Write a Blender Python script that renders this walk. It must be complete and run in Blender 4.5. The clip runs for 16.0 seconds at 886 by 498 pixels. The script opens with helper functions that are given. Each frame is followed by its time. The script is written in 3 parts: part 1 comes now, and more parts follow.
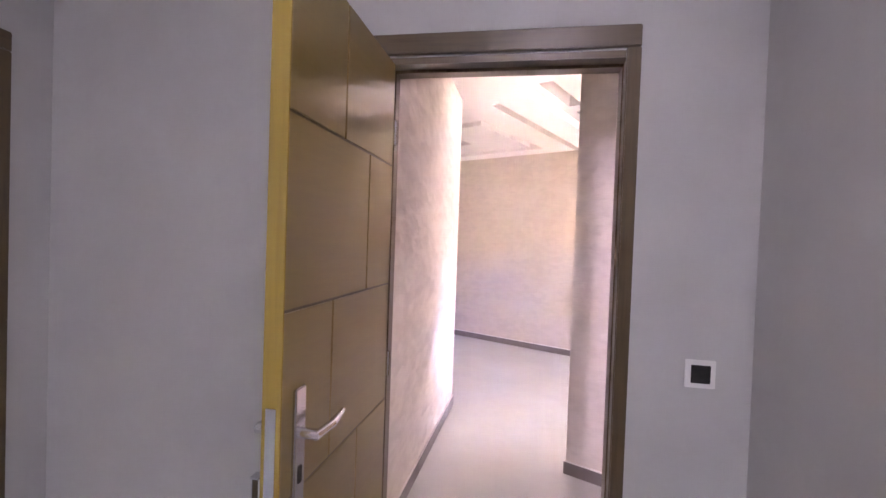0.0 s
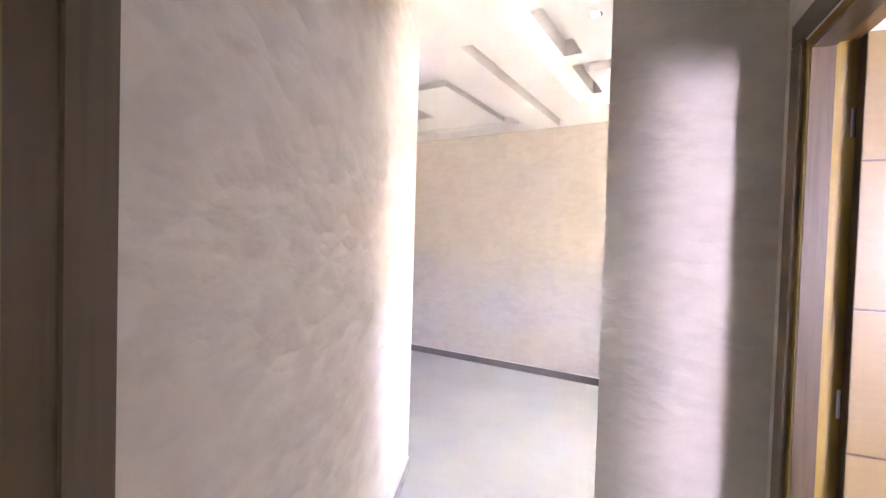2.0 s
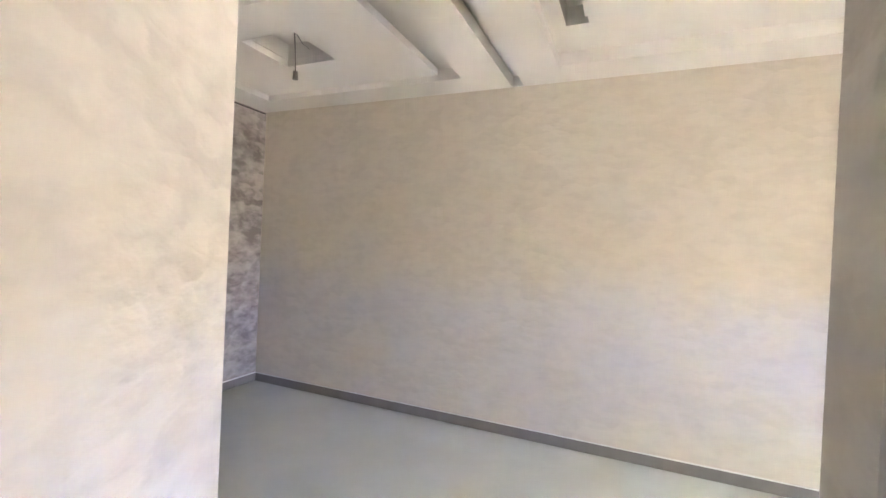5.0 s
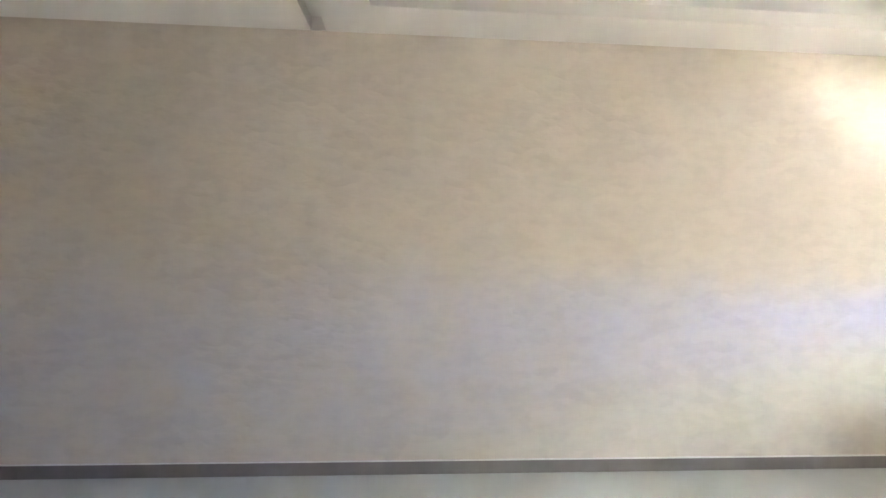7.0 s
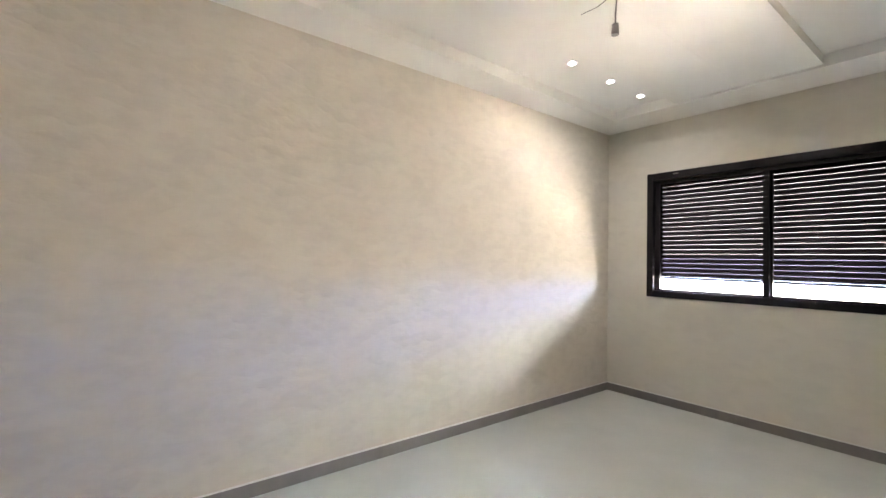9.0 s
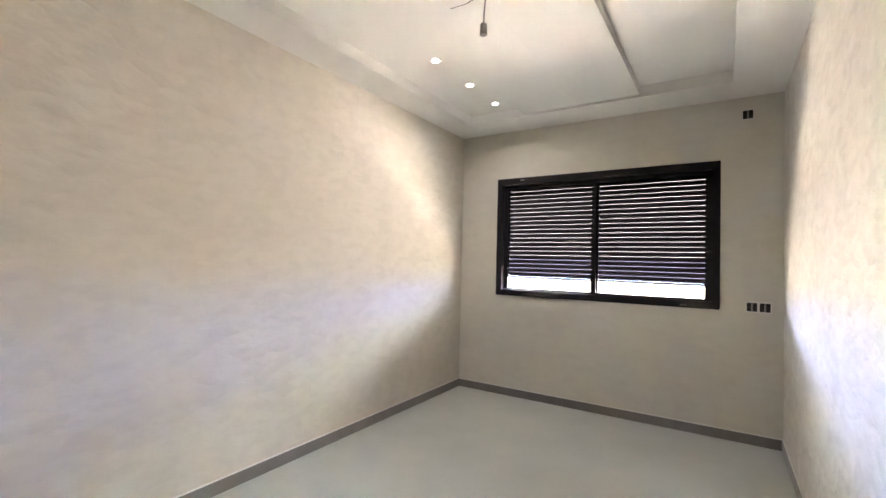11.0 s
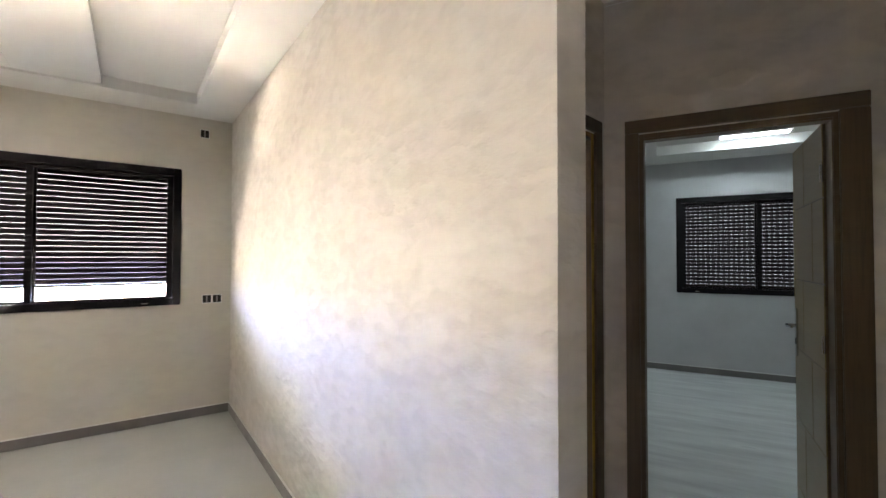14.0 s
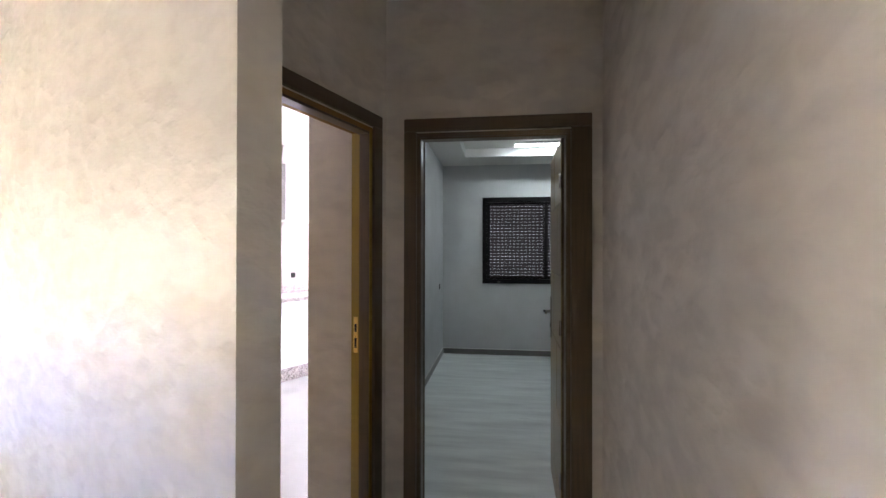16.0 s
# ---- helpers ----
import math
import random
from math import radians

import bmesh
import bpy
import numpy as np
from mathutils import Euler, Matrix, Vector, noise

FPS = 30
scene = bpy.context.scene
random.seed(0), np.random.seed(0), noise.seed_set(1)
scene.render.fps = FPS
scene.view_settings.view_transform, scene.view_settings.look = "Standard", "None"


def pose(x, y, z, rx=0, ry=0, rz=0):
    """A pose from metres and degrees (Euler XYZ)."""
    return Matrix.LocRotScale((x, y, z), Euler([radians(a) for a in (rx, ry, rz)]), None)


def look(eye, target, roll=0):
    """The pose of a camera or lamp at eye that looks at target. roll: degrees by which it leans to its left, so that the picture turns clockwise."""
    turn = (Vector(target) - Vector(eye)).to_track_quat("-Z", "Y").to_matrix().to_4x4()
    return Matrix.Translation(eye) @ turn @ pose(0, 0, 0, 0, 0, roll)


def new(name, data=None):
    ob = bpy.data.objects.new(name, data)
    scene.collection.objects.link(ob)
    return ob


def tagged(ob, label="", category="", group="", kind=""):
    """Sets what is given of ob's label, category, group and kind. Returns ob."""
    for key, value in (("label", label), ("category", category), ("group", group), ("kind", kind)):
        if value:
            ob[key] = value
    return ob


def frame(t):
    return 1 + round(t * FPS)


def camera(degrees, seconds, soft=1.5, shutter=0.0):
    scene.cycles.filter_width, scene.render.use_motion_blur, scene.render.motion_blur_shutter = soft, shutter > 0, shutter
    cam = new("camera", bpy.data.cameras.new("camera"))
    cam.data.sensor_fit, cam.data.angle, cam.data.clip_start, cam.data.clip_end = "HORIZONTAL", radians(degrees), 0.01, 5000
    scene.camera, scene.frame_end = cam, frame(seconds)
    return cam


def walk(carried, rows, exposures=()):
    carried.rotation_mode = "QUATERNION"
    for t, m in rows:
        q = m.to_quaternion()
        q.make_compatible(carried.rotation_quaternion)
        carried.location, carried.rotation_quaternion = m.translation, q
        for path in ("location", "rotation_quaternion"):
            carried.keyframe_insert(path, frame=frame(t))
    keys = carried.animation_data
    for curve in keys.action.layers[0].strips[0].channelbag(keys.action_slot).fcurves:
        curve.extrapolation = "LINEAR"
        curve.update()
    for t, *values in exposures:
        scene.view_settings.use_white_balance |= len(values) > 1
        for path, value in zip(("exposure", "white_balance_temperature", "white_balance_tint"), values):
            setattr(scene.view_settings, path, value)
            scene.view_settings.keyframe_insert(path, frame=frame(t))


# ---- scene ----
cam = camera(90.8, 16.0)
EXPOSURES = [(0.0, 3.05, 6750, 50), (0.5, 3.0, 6750, 52), (1.5, 3.2, 6500, 40), (2.2, 2.95, 6250, 25), (3.0, 2.3, 6350, 17), (6.0, 2.1, 6450, 16), (7.5, 1.6, 6100, 14), (8.5, 1.65, 6150, 14), (9.0, 1.5, 6300, 16), (11.5, 1.38, 6350, 17), (12.2, 1.25, 6400, 15), (13.6, 1.5, 6350, 17), (14.5, 1.8, 6450, 18), (16.0, 1.78, 6450, 20)]
PATH = [
    (0, (-2.913, -5.647, 1.468), (-4.093, -4.04, 1.429), 2.0),
    (0.5, (-3.046, -5.426, 1.457), (-4.171, -3.773, 1.417), 1.9),
    (1, (-3.177, -5.161, 1.455), (-4.279, -3.493, 1.412), 1.5),
    (1.5, (-3.341, -4.925, 1.453), (-4.422, -3.246, 1.403), 1.6),
    (2, (-3.536, -4.668, 1.473), (-4.576, -2.965, 1.425), 1.7),
    (2.5, (-3.602, -4.367, 1.479), (-4.641, -2.66, 1.423), 1.6),
    (3, (-3.651, -4.163, 1.465), (-4.658, -2.435, 1.428), 1.8),
    (3.5, (-3.745, -4.001, 1.461), (-4.703, -2.246, 1.428), 1.7),
    (5.8, (-4.231, -3.095, 1.431), (-4.846, -1.191, 1.428), 2.1),
    (6, (-4.273, -3.067, 1.417), (-4.82, -1.143, 1.412), 1.7),
    (6.5, (-4.316, -2.923, 1.462), (-4.562, -0.938, 1.431), 1.4),
    (7, (-4.292, -2.707, 1.34), (-4.175, -0.71, 1.371), 0.9),
    (7.5, (-4.199, -2.596, 1.341), (-3.729, -0.652, 1.375), 0.7),
    (8, (-4.218, -2.561, 1.366), (-3.448, -0.715, 1.4), 0.5),
    (8.5, (-4.24, -2.56, 1.357), (-3.215, -0.843, 1.397), 0.7),
    (9, (-4.258, -2.6, 1.35), (-3.03, -1.022, 1.396), 1.0),
    (11.5, (-4.154, -2.339, 1.375), (-2.327, -1.527, 1.43), 1.2),
    (12, (-4.253, -2.267, 1.396), (-2.301, -1.838, 1.456), 0.9),
    (12.5, (-4.386, -2.23, 1.417), (-2.387, -2.162, 1.472), 0.6),
    (13, (-4.484, -2.181, 1.419), (-2.499, -2.42, 1.469), 0.4),
    (13.4, (-4.488, -2.055, 1.429), (-2.587, -2.674, 1.491), 0.2),
    (13.5, (-4.499, -2.115, 1.457), (-2.625, -2.811, 1.49), -0.0),
    (14, (-4.524, -2.042, 1.435), (-2.897, -3.205, 1.476), 0.1),
    (14.5, (-4.586, -2.059, 1.433), (-3.149, -3.449, 1.478), 0.1),
    (15.6, (-4.679, -2.249, 1.449), (-3.537, -3.891, 1.464), 0.2),
    (16, (-4.691, -2.335, 1.451), (-3.57, -3.991, 1.461), 0.1),
]
walk(cam, [(t, look(eye, target, roll)) for t, eye, target, roll in PATH], EXPOSURES)

# ---- plan (metres; the salon's long wall lies on y = 0, its window wall on x = 0) ----
H = 2.711            # underside of the salon's plaster ceiling border
HALL_H = 2.790
P0 = Vector((-4.080, -4.540, 0.0))       # bedroom door wall, hall face
EA = Vector((0.8926, 0.4504, 0.0))       # along that wall, towards the kitchen
EB = Vector((-0.4504, 0.8926, 0.0))      # out of the bedroom, into the hall
UP = Vector((0, 0, 1))


def frame_matrix(origin, ex, ey):
    m = Matrix.Identity(4)
    m.col[0][:3], m.col[1][:3], m.col[2][:3], m.col[3][:3] = ex, ey, UP, origin
    return m


HM = frame_matrix(P0, EA, EB)            # hall frame: a, b, z


def hall(a, b, z=0.0):
    return P0 + EA * a + EB * b + UP * z


C0 = hall(1.04, 0.0)                     # hall corner, door wall and kitchen wall
AB = Vector((-3.350, -2.913, 0.0))        # hall corner, kitchen wall and salon partition
KD = (AB - C0).normalized()
KN = Vector((KD.y, -KD.x, 0.0))          # out of the hall, into the kitchen
KM = frame_matrix(C0, KD, -KN)           # kitchen wall frame: s along the wall, +y into the hall
KLEN = (AB - C0).length
CL = Vector((-5.118, -2.428, 0.0))       # end of the hall's left wall
HL0 = hall(-0.06, 0.0)
KX, KY, KB = 0.07, -7.3, -4.60

# ---- world and large lights ----
world = bpy.data.worlds.new("sky")
scene.world = world
world.use_nodes = True
wn = world.node_tree.nodes
sky = wn.new("ShaderNodeTexSky")
sky.sky_type, sky.sun_disc, sky.sun_elevation, sky.sun_rotation = "NISHITA", False, radians(52), radians(200)
world.node_tree.links.new(sky.outputs[0], wn["Background"].inputs[0])
wn["Background"].inputs[1].default_value = 0.10

sun = new("sun", bpy.data.lights.new("sun", "SUN"))
sun.data.energy, sun.data.angle, sun.data.color = 3.0, radians(0.5), (1.0, 0.95, 0.87)
sun.matrix_world = look((0, 0, 20), (6.0, 5.0, 10.0))


def area(name, eye, target, sx, sy, watts, colour, spread=180):
    d = bpy.data.lights.new(name, "AREA")
    d.shape, d.size, d.size_y, d.energy, d.color, d.spread = "RECTANGLE", sx, sy, watts, colour, radians(spread)
    ob = new(name, d)
    ob.matrix_world = look(eye, target)
    return ob


# daylight in the kitchen's glazed balcony door
area("balcony_light", (KX - 0.03, -6.75, 1.17), (-3.0, -6.75, 1.17), 0.64, 2.08, 95, (0.89, 0.85, 1.0))


# ---- materials ----
def material(name, rough=0.5, metal=0.0, base=(0.5, 0.5, 0.5)):
    m = bpy.data.materials.new(name)
    m.use_nodes = True
    b = m.node_tree.nodes["Principled BSDF"]
    b.inputs["Base Color"].default_value = (*base, 1)
    b.inputs["Roughness"].default_value = rough
    b.inputs["Metallic"].default_value = metal
    return m, m.node_tree.nodes, m.node_tree.links, b


def node(nodes, kind, **values):
    n = nodes.new(kind)
    for key, value in values.items():
        n.inputs[key.replace("_", " ")].default_value = value
    return n


def ramp(nodes, links, source, stops):
    r = nodes.new("ShaderNodeValToRGB")
    while len(r.color_ramp.elements) < len(stops):
        r.color_ramp.elements.new(0.5)
    for e, (p, c) in zip(r.color_ramp.elements, stops):
        e.position, e.color = p, (*c, 1)
    links.new(source, r.inputs[0])
    return r


def stucco(name, base, swing=0.10, relief=0.010, size=1.0, rough=(0.42, 0.62)):
    """Trowelled pearl plaster: overlapping scalloped strokes with raised lips, cloudy in tone, with a slight sheen.
    relief is the height of the strokes in metres."""
    m, n, l, b = material(name)

    def maths(kind, p, q, r=None):
        k = n.new("ShaderNodeMath")
        k.operation = kind
        for slot, v in enumerate((p, q, r)):
            if v is None:
                continue
            if isinstance(v, float):
                k.inputs[slot].default_value = v
            else:
                l.new(v, k.inputs[slot])
        return k.outputs[0]

    tc = n.new("ShaderNodeTexCoord")
    mp = n.new("ShaderNodeMapping")
    mp.inputs["Scale"].default_value = (1.0, 1.0, 1.9)
    l.new(tc.outputs["Object"], mp.inputs[0])
    warp = node(n, "ShaderNodeTexNoise", Scale=4.0 * size, Detail=4.0, Roughness=0.6)
    l.new(mp.outputs[0], warp.inputs["Vector"])
    mix = n.new("ShaderNodeMix")
    mix.data_type = "VECTOR"
    mix.inputs[0].default_value = 0.13
    l.new(mp.outputs[0], mix.inputs[4])
    l.new(warp.outputs["Color"], mix.inputs[5])

    def strokes(scale, smooth):
        v = node(n, "ShaderNodeTexVoronoi", Scale=scale * size)
        v.feature = "SMOOTH_F1"
        v.inputs["Smoothness"].default_value = smooth
        l.new(mix.outputs[1], v.inputs["Vector"])
        c = n.new("ShaderNodeSeparateColor")
        l.new(v.outputs["Color"], c.inputs[0])
        return v.outputs["Distance"], c.outputs[0]

    lip, level = strokes(10.0, 0.5)
    lip_small, level_small = strokes(21.0, 0.6)
    cloud = node(n, "ShaderNodeTexNoise", Scale=2.6 * size, Detail=6.0, Roughness=0.6, Distortion=0.3)
    l.new(tc.outputs["Object"], cloud.inputs["Vector"])
    patchy = node(n, "ShaderNodeTexNoise", Scale=1.1, Detail=2.0)
    l.new(tc.outputs["Object"], patchy.inputs["Vector"])
    smear = node(n, "ShaderNodeTexNoise", Scale=9.0 * size, Detail=4.0, Roughness=0.5, Distortion=0.35)
    l.new(mp.outputs[0], smear.inputs["Vector"])
    fine = node(n, "ShaderNodeTexNoise", Scale=90.0, Detail=3.0)
    l.new(tc.outputs["Object"], fine.inputs["Vector"])
    mask = ramp(n, l, patchy.outputs["Fac"], [(0.36, (0.35,) * 3), (0.62, (1.0,) * 3)])
    worked = mask.outputs[0]
    stroke = maths("MULTIPLY", maths("SUBTRACT", level, 0.5), worked)
    tone = maths("MULTIPLY_ADD", maths("SUBTRACT", smear.outputs["Fac"], 0.5), 0.8, maths("MULTIPLY_ADD", stroke, 0.45, cloud.outputs["Fac"]))
    dark = [c * (1 - swing) for c in base]
    light = [min(0.9, c * (1 + swing * 0.8)) for c in base]
    col = ramp(n, l, tone, [(0.26, dark), (0.46, [c * (1 - swing * 0.15) for c in base]), (0.54, [min(0.9, c * (1 + swing * 0.2)) for c in base]), (0.76, light)])
    l.new(col.outputs[0], b.inputs["Base Color"])
    rr = ramp(n, l, tone, [(0.25, [rough[1]] * 3), (0.75, [rough[0]] * 3)])
    l.new(rr.outputs[0], b.inputs["Roughness"])
    big = maths("MULTIPLY", maths("MULTIPLY_ADD", level, 0.55, lip), worked)
    small = maths("MULTIPLY", maths("MULTIPLY_ADD", level_small, 0.4, lip_small), worked)
    height = maths("MULTIPLY_ADD", fine.outputs["Fac"], 0.03, maths("MULTIPLY_ADD", small, 0.22, maths("MULTIPLY_ADD", smear.outputs["Fac"], 0.20, maths("MULTIPLY_ADD", cloud.outputs["Fac"], 0.5, big))))
    bump = node(n, "ShaderNodeBump", Strength=1.0, Distance=relief)
    l.new(height, bump.inputs["Height"])
    l.new(bump.outputs[0], b.inputs["Normal"])
    return m


def mottled(name, base, swing=0.05, scale=3.0, rough=0.6, relief=0.05, stretch=(1, 1, 1), metal=0.0, grain=80.0):
    m, n, l, b = material(name, rough, metal)
    tc = n.new("ShaderNodeTexCoord")
    mp = n.new("ShaderNodeMapping")
    mp.inputs["Scale"].default_value = stretch
    l.new(tc.outputs["Object"], mp.inputs[0])
    big = node(n, "ShaderNodeTexNoise", Scale=scale, Detail=6.0, Roughness=0.6)
    l.new(mp.outputs[0], big.inputs["Vector"])
    col = ramp(n, l, big.outputs["Fac"], [(0.3, [c * (1 - swing) for c in base]), (0.7, [min(0.9, c * (1 + swing)) for c in base])])
    l.new(col.outputs[0], b.inputs["Base Color"])
    rr = ramp(n, l, big.outputs["Fac"], [(0.3, [rough * 1.12] * 3), (0.7, [rough * 0.9] * 3)])
    l.new(rr.outputs[0], b.inputs["Roughness"])
    fine = node(n, "ShaderNodeTexNoise", Scale=grain, Detail=3.0)
    l.new(mp.outputs[0], fine.inputs["Vector"])
    bump = node(n, "ShaderNodeBump", Strength=relief, Distance=0.002)
    l.new(fine.outputs["Fac"], bump.inputs["Height"])
    l.new(bump.outputs[0], b.inputs["Normal"])
    return m


def varnished(name, base, dark, rough=0.24, along=2):
    """Varnished veneer, with its grain along one axis (0, 1, 2) of the object."""
    m, n, l, b = material(name, rough)
    tc = n.new("ShaderNodeTexCoord")
    mp = n.new("ShaderNodeMapping")
    s = [14.0, 14.0, 14.0]
    s[along] = 0.8
    mp.inputs["Scale"].default_value = s
    l.new(tc.outputs["Object"], mp.inputs[0])
    info = n.new("ShaderNodeObjectInfo")
    shift = n.new("ShaderNodeMath")
    shift.operation = "MULTIPLY"
    shift.inputs[1].default_value = 40.0
    l.new(info.outputs["Random"], shift.inputs[0])
    l.new(shift.outputs[0], mp.inputs["Location"])
    g = node(n, "ShaderNodeTexNoise", Scale=4.5, Detail=5.0, Roughness=0.6, Distortion=0.3)
    l.new(mp.outputs[0], g.inputs["Vector"])
    col = ramp(n, l, g.outputs["Fac"], [(0.25, dark), (0.52, base), (0.80, [c * 1.06 for c in base])])
    l.new(col.outputs[0], b.inputs["Base Color"])
    rr = ramp(n, l, g.outputs["Fac"], [(0.3, [rough * 1.04] * 3), (0.8, [rough * 0.98] * 3)])
    l.new(rr.outputs[0], b.inputs["Roughness"])
    b.inputs["Coat Weight"].default_value = 0.07
    b.inputs["Specular IOR Level"].default_value = 0.5
    b.inputs["Coat Roughness"].default_value = 0.18
    bump = node(n, "ShaderNodeBump", Strength=0.03, Distance=0.001)
    l.new(g.outputs["Fac"], bump.inputs["Height"])
    l.new(bump.outputs[0], b.inputs["Normal"])
    return m


def glow(name, colour, strength):
    m = bpy.data.materials.new(name)
    m.use_nodes = True
    n = m.node_tree.nodes
    n.remove(n["Principled BSDF"])
    e = n.new("ShaderNodeEmission")
    e.inputs[0].default_value, e.inputs[1].default_value = (*colour, 1), strength
    m.node_tree.links.new(e.outputs[0], n["Material Output"].inputs[0])
    return m


def granite(name):
    m, n, l, b = material(name, 0.25)
    tc = n.new("ShaderNodeTexCoord")
    v = node(n, "ShaderNodeTexVoronoi", Scale=110.0)
    l.new(tc.outputs["Object"], v.inputs["Vector"])
    col = ramp(n, l, v.outputs["Color"], [(0.15, (0.12, 0.11, 0.11)), (0.4, (0.45, 0.40, 0.38)), (0.7, (0.62, 0.57, 0.54)), (0.95, (0.75, 0.72, 0.70))])
    l.new(col.outputs[0], b.inputs["Base Color"])
    return m


M_SALON = stucco("pearl_plaster_beige", (0.60, 0.55, 0.465), 0.05, 0.0035, 1.1)
M_PARTITION = stucco("pearl_plaster_light", (0.63, 0.59, 0.52), 0.06, 0.0045, 1.3)
M_FEATURE = stucco("pearl_plaster_grey", (0.34, 0.31, 0.29), 0.42, 0.010, 1.0, (0.30, 0.55))
M_HALL = stucco("pearl_plaster_hall", (0.68, 0.635, 0.56), 0.09, 0.008, 0.9)
M_WINWALL = stucco("pearl_plaster_window_wall", (0.64, 0.61, 0.53), 0.03, 0.0012)
M_BED = mottled("bedroom_paint", (0.50, 0.50, 0.49), 0.06, 2.5, 0.55, 0.25)
M_KITCHEN_WALL = mottled("kitchen_paint", (0.54, 0.51, 0.48), 0.04, 2.0, 0.5, 0.1)
M_PLASTER = mottled("white_plaster", (0.80, 0.78, 0.74), 0.02, 1.5, 0.7, 0.05)
M_FLOOR = mottled("grey_floor_tile", (0.54, 0.565, 0.53), 0.08, 1.1, 0.22, 0.03)
M_BEDFLOOR = mottled("bedroom_floor_tile", (0.68, 0.72, 0.70), 0.20, 1.2, 0.30, 0.05, (1.0, 7.0, 1.0))
M_BASE = mottled("baseboard_tile", (0.17, 0.155, 0.145), 0.10, 6.0, 0.35, 0.05)
M_GROUT = mottled("white_grout", (0.74, 0.72, 0.68), 0.06, 30.0, 0.8, 0.2)
M_WOOD = varnished("varnished_wood", (0.215, 0.150, 0.044), (0.205, 0.143, 0.042), 0.31, 0)
M_WOOD_X = varnished("varnished_wood_across", (0.30, 0.185, 0.066), (0.25, 0.15, 0.053), 0.24, 0)
M_JAMB = varnished("varnished_jamb_wood", (0.34, 0.235, 0.050), (0.29, 0.195, 0.042))
M_CASING = varnished("dark_wood_casing", (0.098, 0.066, 0.030), (0.062, 0.042, 0.020), 0.35)
M_CASING_X = varnished("dark_wood_casing_across", (0.098, 0.066, 0.030), (0.062, 0.042, 0.020), 0.35, 0)
M_CHROME = mottled("brushed_chrome", (0.62, 0.62, 0.64), 0.05, 20.0, 0.20, 0.05, metal=1.0)
M_BRASS = mottled("brass", (0.85, 0.62, 0.20), 0.08, 40.0, 0.30, 0.05, metal=1.0)
# near-black paints the shade in holes and gaps; also real dark plastic
M_DARKHOLE = mottled("hole_shade_and_dark_plastic", (0.015, 0.014, 0.013), 0.2, 20.0, 0.8)
M_BLACK = mottled("black_aluminium", (0.008, 0.006, 0.007), 0.12, 12.0, 0.5, 0.1)
M_BLACK.node_tree.nodes["Principled BSDF"].inputs["Specular IOR Level"].default_value = 0.2
M_SLAT = mottled("brown_shutter_slat", (0.020, 0.014, 0.015), 0.15, 9.0, 0.5, 0.05)
M_SLAT.node_tree.nodes["Principled BSDF"].inputs["Specular IOR Level"].default_value = 0.2
M_WHITEPL = mottled("white_plastic", (0.78, 0.78, 0.76), 0.03, 20.0, 0.4)
M_CABLE = mottled("grey_cable", (0.20, 0.19, 0.18), 0.2, 30.0, 0.5)
M_LAC = mottled("white_lacquer", (0.78, 0.77, 0.78), 0.03, 2.0, 0.25)
M_GRANITE = granite("pink_grey_granite")
M_LED = glow("led_glow", (1.0, 0.97, 0.92), 14.0)
M_PANEL_LED = glow("ceiling_panel_glow", (0.80, 0.98, 1.0), 20.0)
# glow of the added, unseen batten nearer the door
M_FILL_LED = glow("added_fill_panel_glow", (0.90, 0.98, 1.0), 17.0)
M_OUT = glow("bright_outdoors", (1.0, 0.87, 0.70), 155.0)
# side and low glows here belong to added fill panels outside
M_SIDE_FILL_WARM = glow("side_fill_warm_glow", (1.0, 0.90, 0.66), 140.0)
M_LOW_FILL = glow("low_fill_glow", (1.0, 0.86, 0.70), 290.0)
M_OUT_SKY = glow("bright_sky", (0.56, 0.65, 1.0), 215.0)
M_SIDE_FILL_COOL = glow("side_fill_cool_glow", (0.50, 0.58, 1.0), 330.0)
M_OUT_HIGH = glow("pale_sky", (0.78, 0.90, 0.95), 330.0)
# weak glow for the daylight stand-in behind the bedroom shutter
M_OUT_DIM = glow("dim_slit_glow", (0.93, 0.96, 1.0), 0.6)
# tint of an added sheet that dims the outdoor glow in the slits
tm = bpy.data.materials.new("slit_dimming_film")
tm.use_nodes = True
tn = tm.node_tree.nodes
tn.remove(tn["Principled BSDF"])
film = tn.new("ShaderNodeBsdfTransparent")
film.inputs[0].default_value = (0.085, 0.078, 0.074, 1)
tm.node_tree.links.new(film.outputs[0], tn["Material Output"].inputs[0])
M_FILM = tm
M_GROUND = mottled("outdoor_ground", (0.30, 0.27, 0.23), 0.15, 0.5, 0.9)

gm, gn, gl, gb = material("window_glass", 0.02, 0.0, (0.95, 0.97, 0.96))
gb.inputs["Transmission Weight"].default_value = 1.0
gb.inputs["IOR"].default_value = 1.02
gb.inputs["Roughness"].default_value = 0.0
M_GLASS = gm


# ---- mesh helpers ----
def box(bm, x0, x1, y0, y1, z0, z1, m=None):
    vs = [bm.verts.new(v) for v in ((x0, y0, z0), (x1, y0, z0), (x1, y1, z0), (x0, y1, z0), (x0, y0, z1), (x1, y0, z1), (x1, y1, z1), (x0, y1, z1))]
    for f in ((0, 3, 2, 1), (4, 5, 6, 7), (0, 1, 5, 4), (1, 2, 6, 5), (2, 3, 7, 6), (3, 0, 4, 7)):
        bm.faces.new([vs[i] for i in f])
    if m is not None:
        bmesh.ops.transform(bm, matrix=m, verts=vs)
    return vs


